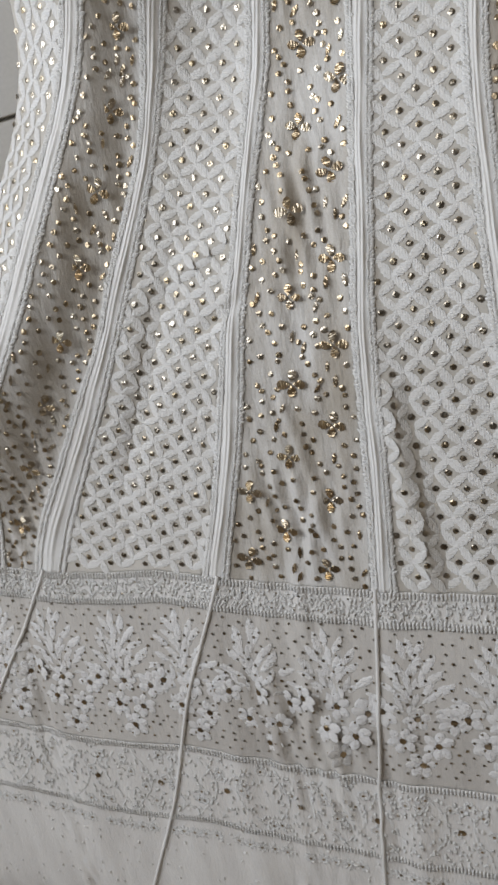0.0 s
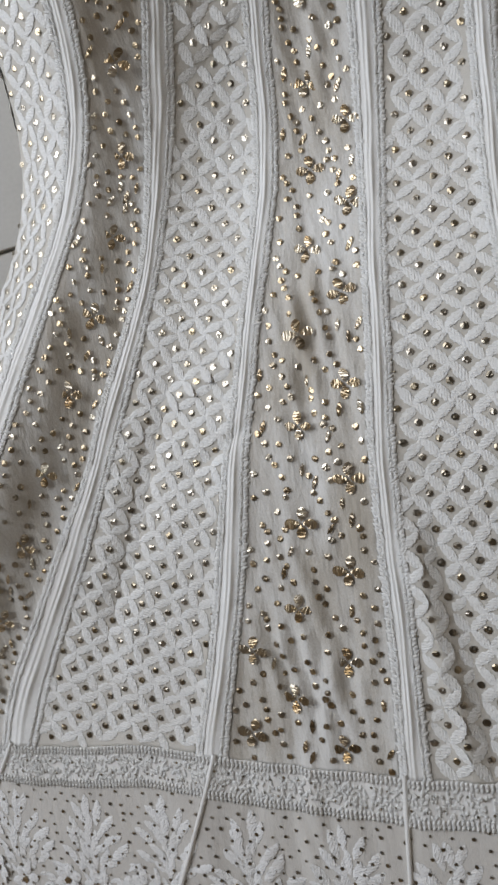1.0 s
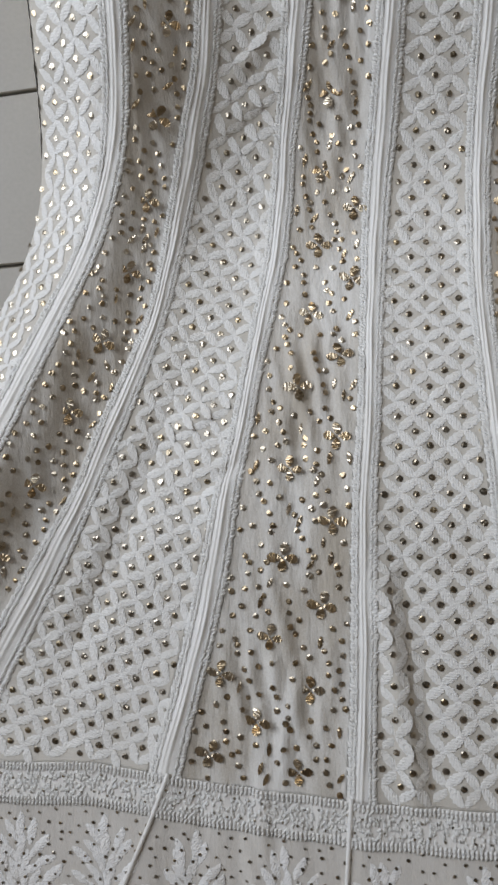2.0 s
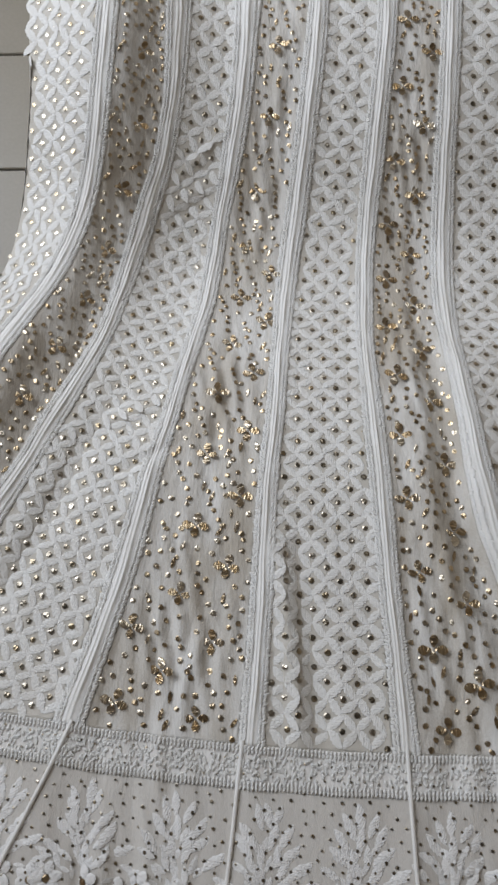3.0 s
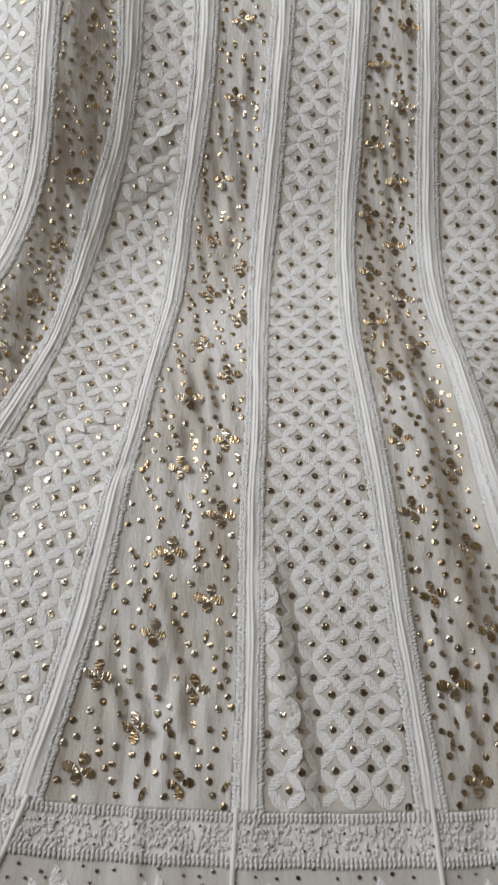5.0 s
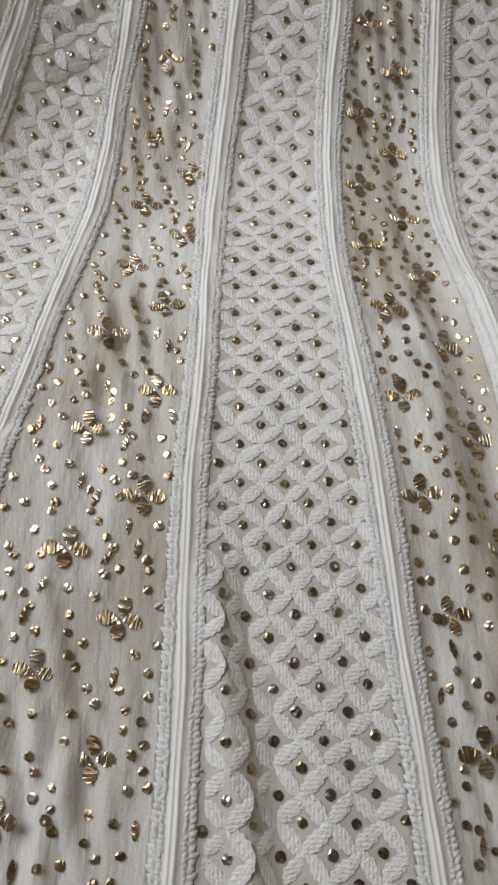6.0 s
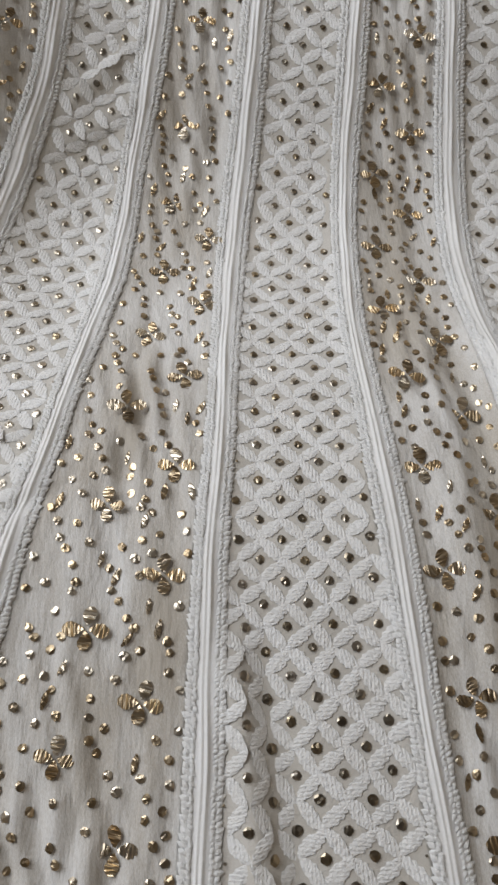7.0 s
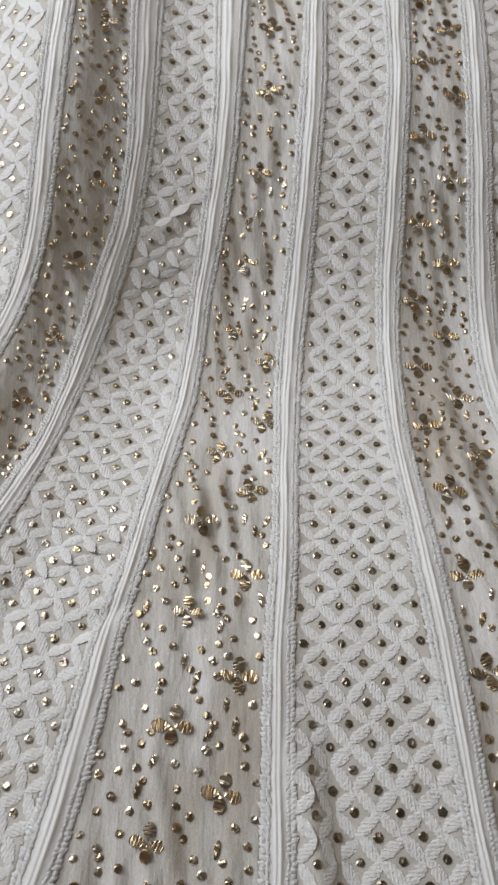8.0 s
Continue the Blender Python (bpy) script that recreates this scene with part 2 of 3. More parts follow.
def shell(verts, rows, cols, thick=0.0008):
    """Cloth with two faces and a rim."""
    v = np.asarray(verts).reshape(rows, cols, 3)
    low = v - (0, 0, thick)
    n = rows * cols
    f = grid_faces(rows, cols)
    ring = np.r_[np.arange(cols), np.arange(1, rows) * cols + cols - 1, (rows - 1) * cols + np.arange(cols - 2, -1, -1), np.arange(rows - 2, 0, -1) * cols]
    nxt = np.roll(ring, -1)
    rim = np.stack([ring, ring + n, nxt + n, nxt], -1)
    return np.concatenate([v.reshape(-1, 3), low.reshape(-1, 3)]), np.concatenate([f, f[:, ::-1] + n, rim])


def placed(points, normals, angle, scale, even=0.0):
    """Poses for small pieces that lie on the cloth, turned by angle in its plane."""
    out = []
    for p, n, a, s in zip(points, normals, angle, scale):
        n = (Vector(n) + Vector((0, 0, even))).normalized()
        ax = Vector((math.cos(a), math.sin(a), 0))
        ax = (ax - n * ax.dot(n)).normalized()
        ay = n.cross(ax)
        out.append(Matrix(((ax.x * s[0], ay.x * s[1], n.x * s[2], p[0]), (ax.y * s[0], ay.y * s[1], n.y * s[2], p[1]),
                           (ax.z * s[0], ay.z * s[1], n.z * s[2], p[2]), (0, 0, 0, 1))))
    return out


def joined(name, pieces, poses, mat, parent, label="", smooth=True, kind="stuff", pick=None):
    """Many small pieces as one mesh. pieces: a list of (verts, faces), taken in turn or by pick."""
    vs, fs, uvs, n = [], [], [], 0
    for k, m in enumerate(poses):
        v, f = pieces[pick[k] if pick is not None else k % len(pieces)]
        a = np.array(m)
        vs.append(v @ a[:3, :3].T + a[:3, 3])
        uvs.append(v[:, :2] + 1.7 * (k % 7))
        fs += [tuple(i + n for i in q) for q in f]
        n += len(v)
    if not vs:
        return None
    return part(name, mesh_of(name, np.concatenate(vs), fs, mat, smooth, np.concatenate(uvs)), parent, label, kind)


def leaf_piece(w, segs=9, puff=0.15, tilt=0.07, notch=0.06, power=0.9, rnd=None):
    """A satin-stitched leaf one unit long: slanted strands that bulge, each ending a little short or long."""
    rnd = rnd or random.Random(3)
    v, f = [], []
    for k in range(segs + 1):
        t = k / segs
        r = w * math.sin(math.pi * (t * 0.96 + 0.02)) ** power
        up, dn = (r * (1 + (notch if k % 2 else -notch) + rnd.uniform(-notch, notch)) for _ in "ab")
        z = puff * r * (1.18 if k % 2 else 0.82) * rnd.uniform(0.85, 1.15) + 0.012
        s = tilt * r / w + rnd.uniform(-0.012, 0.012)
        v += [(t - 0.5 - s, up, 0.0), (t - 0.5 - 0.6 * s, 0.66 * up, 0.8 * z), (t - 0.5, 0.0, z), (t - 0.5 + 0.6 * s, -0.66 * dn, 0.8 * z), (t - 0.5 + s, -dn, 0.0)]
    for k in range(segs):
        for j in range(4):
            a = 5 * k + j
            f.append((a, a + 1, a + 6, a + 5))
    return np.array(v), f


def dot_piece(rnd):
    """A round dab of beaten metal: a low disc of folded facets with an uneven rim."""
    v = [(rnd.uniform(-0.08, 0.08), rnd.uniform(-0.08, 0.08), rnd.uniform(0.05, 0.09))]
    for n, r, lo, hi in ((5, 0.27, 0.02, 0.10), (10, 0.5, 0.0, 0.05)):
        for k in range(n):
            a = 2 * math.pi * (k + rnd.uniform(-0.25, 0.25)) / n
            g = r * rnd.uniform(0.88, 1.07)
            v.append((g * math.cos(a), g * math.sin(a), rnd.uniform(lo, hi)))
    f = [(0, 1 + k, 1 + (k + 1) % 5) for k in range(5)]
    for k in range(5):
        a, b, c, d, e = 1 + k, 1 + (k + 1) % 5, 6 + 2 * k, 7 + 2 * k, 6 + (2 * k + 2) % 10
        f += [(a, c, d), (a, d, b), (b, d, e)]
    return np.array(v), f


def crimped(outline, strips, rnd, wave=0.09):
    """A flat piece of metal thread beaten down in folds: flat strips with raised edges between them, across a closed outline."""
    v, f = [], []
    cuts, skew = [-0.49], rnd.uniform(-0.4, 0.4)
    for k in range(strips):
        cuts += [cuts[-1] + 0.98 * rnd.uniform(0.5, 0.65) / strips, cuts[-1] + 0.98 * rnd.uniform(0.7, 0.85) / strips, -0.49 + 0.98 * (k + 1) / strips]
    for k, t in enumerate(cuts):
        w = outline(t)
        h = 0.02 + (rnd.uniform(0.03, wave) if k % 3 == 2 else rnd.uniform(0, 0.015))
        lean, c = rnd.uniform(-0.06, 0.06), rnd.uniform(-0.5, 0.5)
        v += [(t + skew * w, w, h + lean), (t + skew * c * w + rnd.uniform(-0.012, 0.012), c * w, h + rnd.uniform(0.0, 0.045)), (t - skew * w, -w, h - lean)]
    for k in range(len(cuts) - 1):
        a = 3 * k
        f += [(a, a + 1, a + 4, a + 3), (a + 1, a + 2, a + 5, a + 4)]
    v = np.array(v)
    v[:, 2] = np.maximum(v[:, 2], 0.0)
    return v, [q[::-1] for q in f]


def drop_edge(t):
    u = t + 0.5
    return 0.04 + 0.28 * math.sin(math.pi * min(1, u ** 1.3 * 0.96)) ** 0.8


def sliver_edge(t):
    return 0.03 + 0.15 * math.cos(math.pi * t * 0.95)


RND = random.Random(11)
DOTS = [dot_piece(RND) for _ in range(8)]
DROPS = [crimped(drop_edge, 5, RND, 0.08) for _ in range(6)]
SLIVERS = [crimped(sliver_edge, 4, RND, 0.08) for _ in range(4)]
LEAF = [leaf_piece(0.205, 10, 0.15, 0.10, 0.10, 0.8, RND) for _ in range(6)]
FAT = [leaf_piece(0.42, 7, 0.13, 0.04, 0.05, 0.5)]
STITCH = [(np.array([(-0.5, 0, 0), (-0.1, 0.26, 0.02), (-0.1, -0.26, 0.02), (0.0, 0, 0.34), (0.5, 0, 0), (0.2, 0.24, 0.02), (0.2, -0.24, 0.02)]),
           [(0, 3, 1), (0, 2, 3), (1, 3, 5), (2, 6, 3), (3, 4, 5), (3, 6, 4)])]


def flower_piece(rnd):
    """Four beaten drops round a point."""
    v, f = [], []
    for k in range(4):
        a = k * math.pi / 2 + rnd.uniform(-0.12, 0.12)
        p, q = DROPS[rnd.randrange(6)]
        g = rnd.uniform(0.9, 1.1)
        x, y = (p[:, 0] + 0.62) * 0.45 * g, p[:, 1] * 0.50 * g
        n = len(v)
        v += [(x[i] * math.cos(a) - y[i] * math.sin(a), x[i] * math.sin(a) + y[i] * math.cos(a), p[i, 2] * 0.45 + 0.01) for i in range(len(p))]
        f += [tuple(i + n for i in c) for c in q]
    return np.array(v), f


FLOWERS = [flower_piece(RND) for _ in range(6)]
ME_DOT = [mesh_of("metal_dot", *p, M_SILVER, False) for p in DOTS]
ME_GDOT = [mesh_of("gold_dot", *p, M_GOLD, False) for p in DOTS]
ME_SLIVER = [mesh_of("metal_sliver", *p, M_GOLD, False) for p in SLIVERS]
ME_FLOWER = [mesh_of("metal_flower", *p, M_GOLD, False) for p in FLOWERS]
ME_LEAF = [mesh_of("thread_petal", *p, M_THREAD, True, p[0][:, :2]) for p in LEAF]




def blossom_piece(rnd):
    """Six rounded satin petals that meet at their sides."""
    v, f, uv = [], [], []
    p, q = FAT[0]
    for k in range(6):
        a = k * math.pi / 3 + rnd.gauss(0, 0.1)
        r, g = rnd.uniform(0.056, 0.062), rnd.uniform(0.076, 0.09)
        n = len(v)
        x, y = p[:, 0] * g + r, p[:, 1] * g * 0.92
        v += [(x[i] * math.cos(a) - y[i] * math.sin(a), x[i] * math.sin(a) + y[i] * math.cos(a), p[i, 2] * g) for i in range(len(p))]
        uv += [(p[i, 0] + k, p[i, 1]) for i in range(len(p))]
        f += [tuple(i + n for i in c) for c in q]
    return np.array(v), f, uv


ME_BLOSSOM = [mesh_of("blossom", v, f, M_POSY, True, uv) for v, f, uv in (blossom_piece(RND) for _ in range(5))]
ME_POSY_LEAF = [mesh_of("leaf", *p, M_POSY, True, p[0][:, :2]) for p in LEAF]


# ---------------------------------------------------------------- the room
def box_part(name, lo, hi, mat, parent, label="", kind=""):
    x0, y0, z0 = lo
    x1, y1, z1 = hi
    v = [(x, y, z) for z in (z0, z1) for y in (y0, y1) for x in (x0, x1)]
    f = [(0, 2, 3, 1), (4, 5, 7, 6), (0, 1, 5, 4), (2, 6, 7, 3), (0, 4, 6, 2), (1, 3, 7, 5)]
    return part(name, mesh_of(name, v, f, mat, False), parent, label, kind)


M_WALL = fabric("wall_paint", (0.60, 0.52, 0.43), (0.66, 0.58, 0.49), 2, 60, 0.1)
# the unseen ceiling is made dark so that flat foil facets reflect dark
M_CEIL = fabric("ceiling_dark_reflection", (0.10, 0.085, 0.07), (0.13, 0.11, 0.09), 2, 60, 0.1)
M_TILE = fabric("beige_tile", (0.195, 0.172, 0.132), (0.25, 0.222, 0.175), 5, 240, 0.05, rough=0.35)
M_GROUT = fabric("grout", (0.11, 0.095, 0.075), (0.16, 0.14, 0.11), 30, 300, 0.2)
M_FRAME = fabric("window_paint", (0.68, 0.68, 0.66), (0.74, 0.74, 0.72), 8, 100, 0.05, rough=0.4)


def structure(ob, label, category):
    return tagged(ob, label, category, kind="structure")


def room():
    x0, x1, y0, y1, h = -1.30, 2.0, -2.0, 2.4, 2.6
    floor = structure(box_part("floor", (x0, y0, -0.08), (x1, y1, -0.006), M_GROUT, None), "dark grout bed of a beige tiled floor", "floor")
    structure(box_part("ceiling", (x0, y0, h), (x1, y1, h + 0.1), M_CEIL, None), "unseen added ceiling, kept dark for the foil to reflect", "ceiling")
    structure(box_part("wall_north", (x0, y1, 0), (x1, y1 + 0.12, h), M_WALL, None), "plain beige painted wall", "wall")
    structure(box_part("wall_south", (x0, y0 - 0.12, 0), (x1, y0, h), M_WALL, None), "plain beige painted wall", "wall")
    structure(box_part("wall_east", (x1, y0 - 0.12, 0), (x1 + 0.12, y1 + 0.12, h), M_WALL, None), "plain beige painted wall", "wall")
    west = new("wall_west")
    structure(west, "plain beige painted wall with a window opening", "wall")
    for lo, hi in (((x0 - 0.12, y0 - 0.12, 0), (x0, WY0, h)), ((x0 - 0.12, WY1, 0), (x0, y1 + 0.12, h)),
                   ((x0 - 0.12, WY0, 0), (x0, WY1, WZ0)), ((x0 - 0.12, WY0, WZ1), (x0, WY1, h))):
        box_part("wall_piece", lo, hi, M_WALL, west)
    win = new("window_1")
    structure(win, "plain white painted window frame", "window")
    for lo, hi in (((x0 - 0.08, WY0, WZ0), (x0 - 0.02, WY0 + 0.05, WZ1)), ((x0 - 0.08, WY1 - 0.05, WZ0), (x0 - 0.02, WY1, WZ1)),
                   ((x0 - 0.08, WY0 + 0.05, WZ0), (x0 - 0.02, WY1 - 0.05, WZ0 + 0.05)), ((x0 - 0.08, WY0 + 0.05, WZ1 - 0.05), (x0 - 0.02, WY1 - 0.05, WZ1))):
        box_part("frame_bar", lo, hi, M_FRAME, win)
    return floor


FLOOR = room()


def floor_tiles():
    """Long beige tiles in rows, with narrow joints."""
    depth, width, gap = 0.177, 0.60, 0.003
    v = [(sx * (0.5 * width - gap / 2 - c), sy * (0.5 * depth - gap / 2 - c), z) for z, c in ((-0.006, 0), (-0.0012, 0), (0.0, 0.0012)) for sx, sy in ((-1, -1), (1, -1), (1, 1), (-1, 1))]
    f = [(8, 9, 10, 11)] + [(a + k, a + (k + 1) % 4, a + 4 + (k + 1) % 4, a + 4 + k) for a in (0, 4) for k in range(4)]
    me = mesh_of("tile", v, f, M_TILE, False)
    for r in range(-13, 12):
        for c in range(-3, 5):
            cx, cy = c * width + (0.3 if r % 2 else 0.02), 0.3155 + r * depth
            xa, xb = max(cx - width / 2, -1.30), min(cx + width / 2, 2.0)
            ya, yb = max(cy - depth / 2, -2.0), min(cy + depth / 2, 2.4)
            if xb - xa > 0.05 and yb - ya > 0.03:   # cut to size along the walls
                part("tile", me, FLOOR, m=pose((xa + xb) / 2, (ya + yb) / 2, 0) @ Matrix.Diagonal(((xb - xa) / width, (yb - ya) / depth, 1, 1)))


floor_tiles()


# ---------------------------------------------------------------- the garment
DRESS = new("embroidered_dress")
tagged(DRESS, "white flared dress with embroidered and gold-foil panels, spread on tiles", "dress")


def strip(k0, k1, cols, step=0.0028, bulge=None, thick=0.0008):
    """The cloth between two seams, from the border up."""
    h0 = float(hem((S[k0](-0.24) + S[k1](-0.24)) / 2))
    rows = int((Y_TOP - h0) / step)
    yy = np.linspace(h0, Y_TOP, rows)[:, None] * np.ones(cols)
    u = np.linspace(0, 1, cols)[None, :]
    for _ in range(3):
        x = S[k0](yy) * (1 - u) + S[k1](yy) * u
        base = np.linspace(h0, Y_TOP, rows)[:, None]
        yy = base + (hem(x) - h0) * np.exp(-(base - h0) / 0.06)
    x = S[k0](yy) * (1 - u) + S[k1](yy) * u
    lift = bulge(u, yy) * np.ones_like(x) if bulge else np.zeros_like(x)
    p, _ = frames(x, yy, lift)
    return shell(p, rows, cols, thick)


def pitch_across(y):
    return np.interp(y, [-0.25, -0.1, 0.05, 0.2, 0.3, 0.4, 0.52], [0.0252, 0.0250, 0.0257, 0.0266, 0.0272, 0.0286, 0.0305])


def pitch_along(y):
    return np.interp(y, [-0.25, -0.1, 0.05, 0.2, 0.3, 0.4, 0.52], [0.0268, 0.0248, 0.0257, 0.0290, 0.0300, 0.0300, 0.0320])


def midline(k0, k1, y):
    c = (S[k0](y) + S[k1](y)) / 2
    e = 0.004
    t = np.array([((S[k0](y + e) + S[k1](y + e)) - (S[k0](y - e) + S[k1](y - e))) / 2, 2 * e])
    return float(c), t / np.linalg.norm(t)


def lattice(k0, k1, seed):
    """Rows of a trellis that keep square to the panel: places for dots and for the leaves between them."""
    rnd = random.Random(seed)
    dots, specks, leaves = [], [], []
    c, _ = midline(k0, k1, -0.24)
    y, row = float(hem(c)) - 0.05, 0
    node = {}
    while y < Y_TOP - 0.01:
        c, t = midline(k0, k1, y)
        n = np.array([t[1], -t[0]])
        if abs(t[0]) > 0.5:
            n = n * 0.5 + np.array([1.0, 0.0]) * 0.5
        a, b = float(pitch_across(y)), float(pitch_along(y))
        slope = float(height(c, y + 0.003) - height(c, y - 0.003)) / 0.006
        b /= math.hypot(1, slope)
        for i in range(-8, 9):
            p = np.array([c, y]) + n * (i * a / 2)
            node[row, i] = p
            q = min(p[0] - float(S[k0](p[1])), float(S[k1](p[1])) - p[0])
            if (row + i) % 2 == 0 and p[1] > hem(p[0]) + 0.004:
                if q > 0.0035:
                    dots.append(p + (rnd.gauss(0, 0.0006), rnd.gauss(0, 0.0006)))
                elif q > 0.001:
                    specks.append(p)
        y += b / 2 * t[1]
        row += 1
    for (r, i), p in node.items():
        if (r + i) % 2:
            for j in (i - 1, i + 1):
                if (r + 1, j) in node:
                    q = node[r + 1, j]
                    m = (p + q) / 2
                    if min(m[0] - float(S[k0](m[1])) - (0.005 if k0 == 0 else 0), float(S[k1](m[1])) - m[0]) > 0.0005 and m[1] > hem(m[0]) + 0.005:
                        leaves.append((m, q - p))
    return dots, specks, leaves


def nearest_first(poses, limit, x=0.06, y=0.05):
    order = sorted(range(len(poses)), key=lambda k: (poses[k].translation.x - x) ** 2 + (poses[k].translation.y - y) ** 2)
    return [poses[k] for k in order[:limit]], [poses[k] for k in order[limit:]]


def embroidered_panel(k0, k1, seed, single):
    rnd = random.Random(seed)
    cols = 40
    panel = part("embroidered_panel", mesh_of("embroidered_panel", *strip(k0, k1, cols), M_NET), DRESS, "off-white cotton panel with a trellis of thread petals")
    dots, specks, leaves = lattice(k0, k1, seed)
    d = np.array(dots)
    p, n = frames(d[:, 0], d[:, 1], np.full(len(d), 0.0007))
    poses = placed(p, n, [rnd.uniform(0, 6.28) for _ in d], [(s, s, s * 1.2) for s in (rnd.uniform(0.0052, 0.0060) for _ in d)], 0.7)
    own, rest = nearest_first(poses, single)
    for m in own:
        part("metal_dot", rnd.choice(ME_DOT), panel, m=m)
    joined("dot_work", DOTS, rest, M_SILVER, panel, smooth=False)
    if specks:
        d = np.array(specks)
        p, n = frames(d[:, 0], d[:, 1], np.full(len(d), 0.0008))
        joined("speckle", DOTS, placed(p, n, [rnd.uniform(0, 6.28) for _ in d], [(0.0017, 0.0017, 0.002)] * len(d)), M_SILVER, panel, smooth=False)
    mid = np.array([m for m, _ in leaves])
    way = np.array([w for _, w in leaves])
    p, n = frames(mid[:, 0], mid[:, 1], np.full(len(mid), 0.0005))
    size = np.hypot(way[:, 0], way[:, 1])
    ang = np.arctan2(way[:, 1], way[:, 0])
    poses = placed(p, n, [a + rnd.gauss(0, 0.08) for a in ang], [(s * rnd.uniform(1.02, 1.14), s * rnd.uniform(0.98, 1.2), s * rnd.uniform(0.32, 0.44)) for s in size])
    own, rest = nearest_first(poses, single)
    for m in own:
        part("thread_petal", rnd.choice(ME_LEAF), panel, m=m)
    joined("petal_work", LEAF, rest, M_THREAD, panel)
    return panel


CELL_DOTS = ((-15, -15), (-15, -26), (-11, -36), (-6, -46), (-3, -58), (8, 32), (12, 24), (14, 14), (23, -15), (20, -27), (26, -40), (21, 6))
CELL_SLIVERS = ((5, -33), (24, -6), (-24, -8))


def sheer_panel(k0, k1, seed, single, shift, first):
    """Georgette with rows of beaten gold flowers, trails of dots and slivers between them."""
    rnd = random.Random(seed)
    panel = part("sheer_panel", mesh_of("sheer_panel", *strip(k0, k1, 44, 0.0026), M_SHEER), DRESS, "sheer beige georgette panel with gold foil flowers")
    flowers, dots, slivers = [], [], []
    c, _ = midline(k0, k1, -0.24)
    y, row = float(hem(c)) + 0.020, 0

    def inside(p, gap):
        return min(p[0] - float(S[k0](p[1])), float(S[k1](p[1])) - p[0]) > gap and p[1] > hem(p[0]) + gap

    while y < Y_TOP:
        c, t = midline(k0, k1, y)
        n = np.array([t[1], -t[0]])
        tight = float(np.interp(y, [-0.25, 0.0, 0.12, 0.24, 0.5], [1.0, 1.0, 0.97, 1.0, 1.12]))
        wide = float(S[k1](y) - S[k0](y))
        gap = float(np.interp(y, [-0.2, 0.0, 0.2], [0.0375, 0.037, 0.030]))
        for i in (-3, -1, 1, 3) if (row + first) % 2 == 0 else (-4, -2, 0, 2, 4):
            o = np.array([c + shift * wide, y]) + n * i * gap
            turn = math.atan2(-t[0], t[1])
            if inside(o, 0.008):
                flowers.append((o + (rnd.gauss(0, 0.0015), rnd.gauss(0, 0.0015)), turn + rnd.gauss(0, 0.15)))
            for u, s in CELL_DOTS:
                q = o + n * (u + rnd.gauss(0, 1.4)) * 0.001 + t * (s + rnd.gauss(0, 1.4)) * 0.001 * tight
                if inside(q, 0.003):
                    dots.append(q)
            for u, s in CELL_SLIVERS:
                q = o + n * (u + rnd.gauss(0, 1.5)) * 0.001 + t * (s + rnd.gauss(0, 1.5)) * 0.001 * tight
                if inside(q, 0.003):
                    slivers.append((q, turn + math.pi / 2 - 0.35 + rnd.gauss(0, 0.2)))
        y += 0.0345 * tight * t[1]
        row += 1
    taken = [(f, 0.0105) for f, _ in flowers]

    def free(q, r):
        if any((q[0] - o[0]) ** 2 + (q[1] - o[1]) ** 2 < (r + g) ** 2 for o, g in taken):
            return False
        taken.append((q, r))
        return True

    dots = [q for q in dots if free(q, 0.0026)]
    slivers = [(q, a) for q, a in slivers if free(q, 0.0034)]
    # stray dots and slivers fill the bare ground up to the seams
    held = [(o[0], o[1], g) for o, g in taken]
    for _ in range(5000):
        y = rnd.uniform(-0.34, Y_TOP)
        q = np.array([rnd.uniform(float(S[k0](y)), float(S[k1](y))), y])
        if not inside(q, 0.0035):
            continue
        h = np.array(held)
        if ((h[:, 0] - q[0]) ** 2 + (h[:, 1] - q[1]) ** 2 < (h[:, 2] + {2: 0.0056, 6: 0.0078, 10: 0.0066}[k0]) ** 2).any():
            continue
        held.append((q[0], q[1], 0.0028))
        if rnd.random() < 0.3:
            slivers.append((q, math.pi / 2 - 0.35 + rnd.gauss(0, 0.25)))
        else:
            dots.append(q)
    tops = np.array([f for f, _ in flowers])
    p, nn = frames(tops[:, 0], tops[:, 1], np.full(len(tops), 0.0017))
    for m in placed(p, nn, [a for _, a in flowers], [(s, s, 0.022) for s in (rnd.uniform(0.0222, 0.0255) for _ in flowers)], 1.2):
        part("foil_flower", rnd.choice(ME_FLOWER), panel, m=m)
    d = np.array(dots)
    p, nn = frames(d[:, 0], d[:, 1], np.full(len(d), 0.0009))
    poses = placed(p, nn, [rnd.uniform(0, 6.28) for _ in d], [(s, s * rnd.uniform(0.85, 1.05), s * 1.2) for s in (rnd.uniform(0.0049, 0.0058) for _ in d)], 1.0)
    own, rest = nearest_first(poses, single)
    for m in own:
        part("foil_dot", rnd.choice(ME_GDOT), panel, m=m)
    joined("foil_dot_work", DOTS, rest, M_GOLD, panel, smooth=False)
    d = np.array([q for q, _ in slivers])
    p, nn = frames(d[:, 0], d[:, 1], np.full(len(d), 0.0009))
    poses = placed(p, nn, [a for _, a in slivers], [(s, s, s * 0.8) for s in (rnd.uniform(0.0088, 0.0118) for _ in d)], 0.6)
    own, rest = nearest_first(poses, single)
    for m in own:
        part("foil_sliver", rnd.choice(ME_SLIVER), panel, m=m)
    joined("foil_sliver_work", SLIVERS, rest, M_GOLD, panel, smooth=False)
    return panel


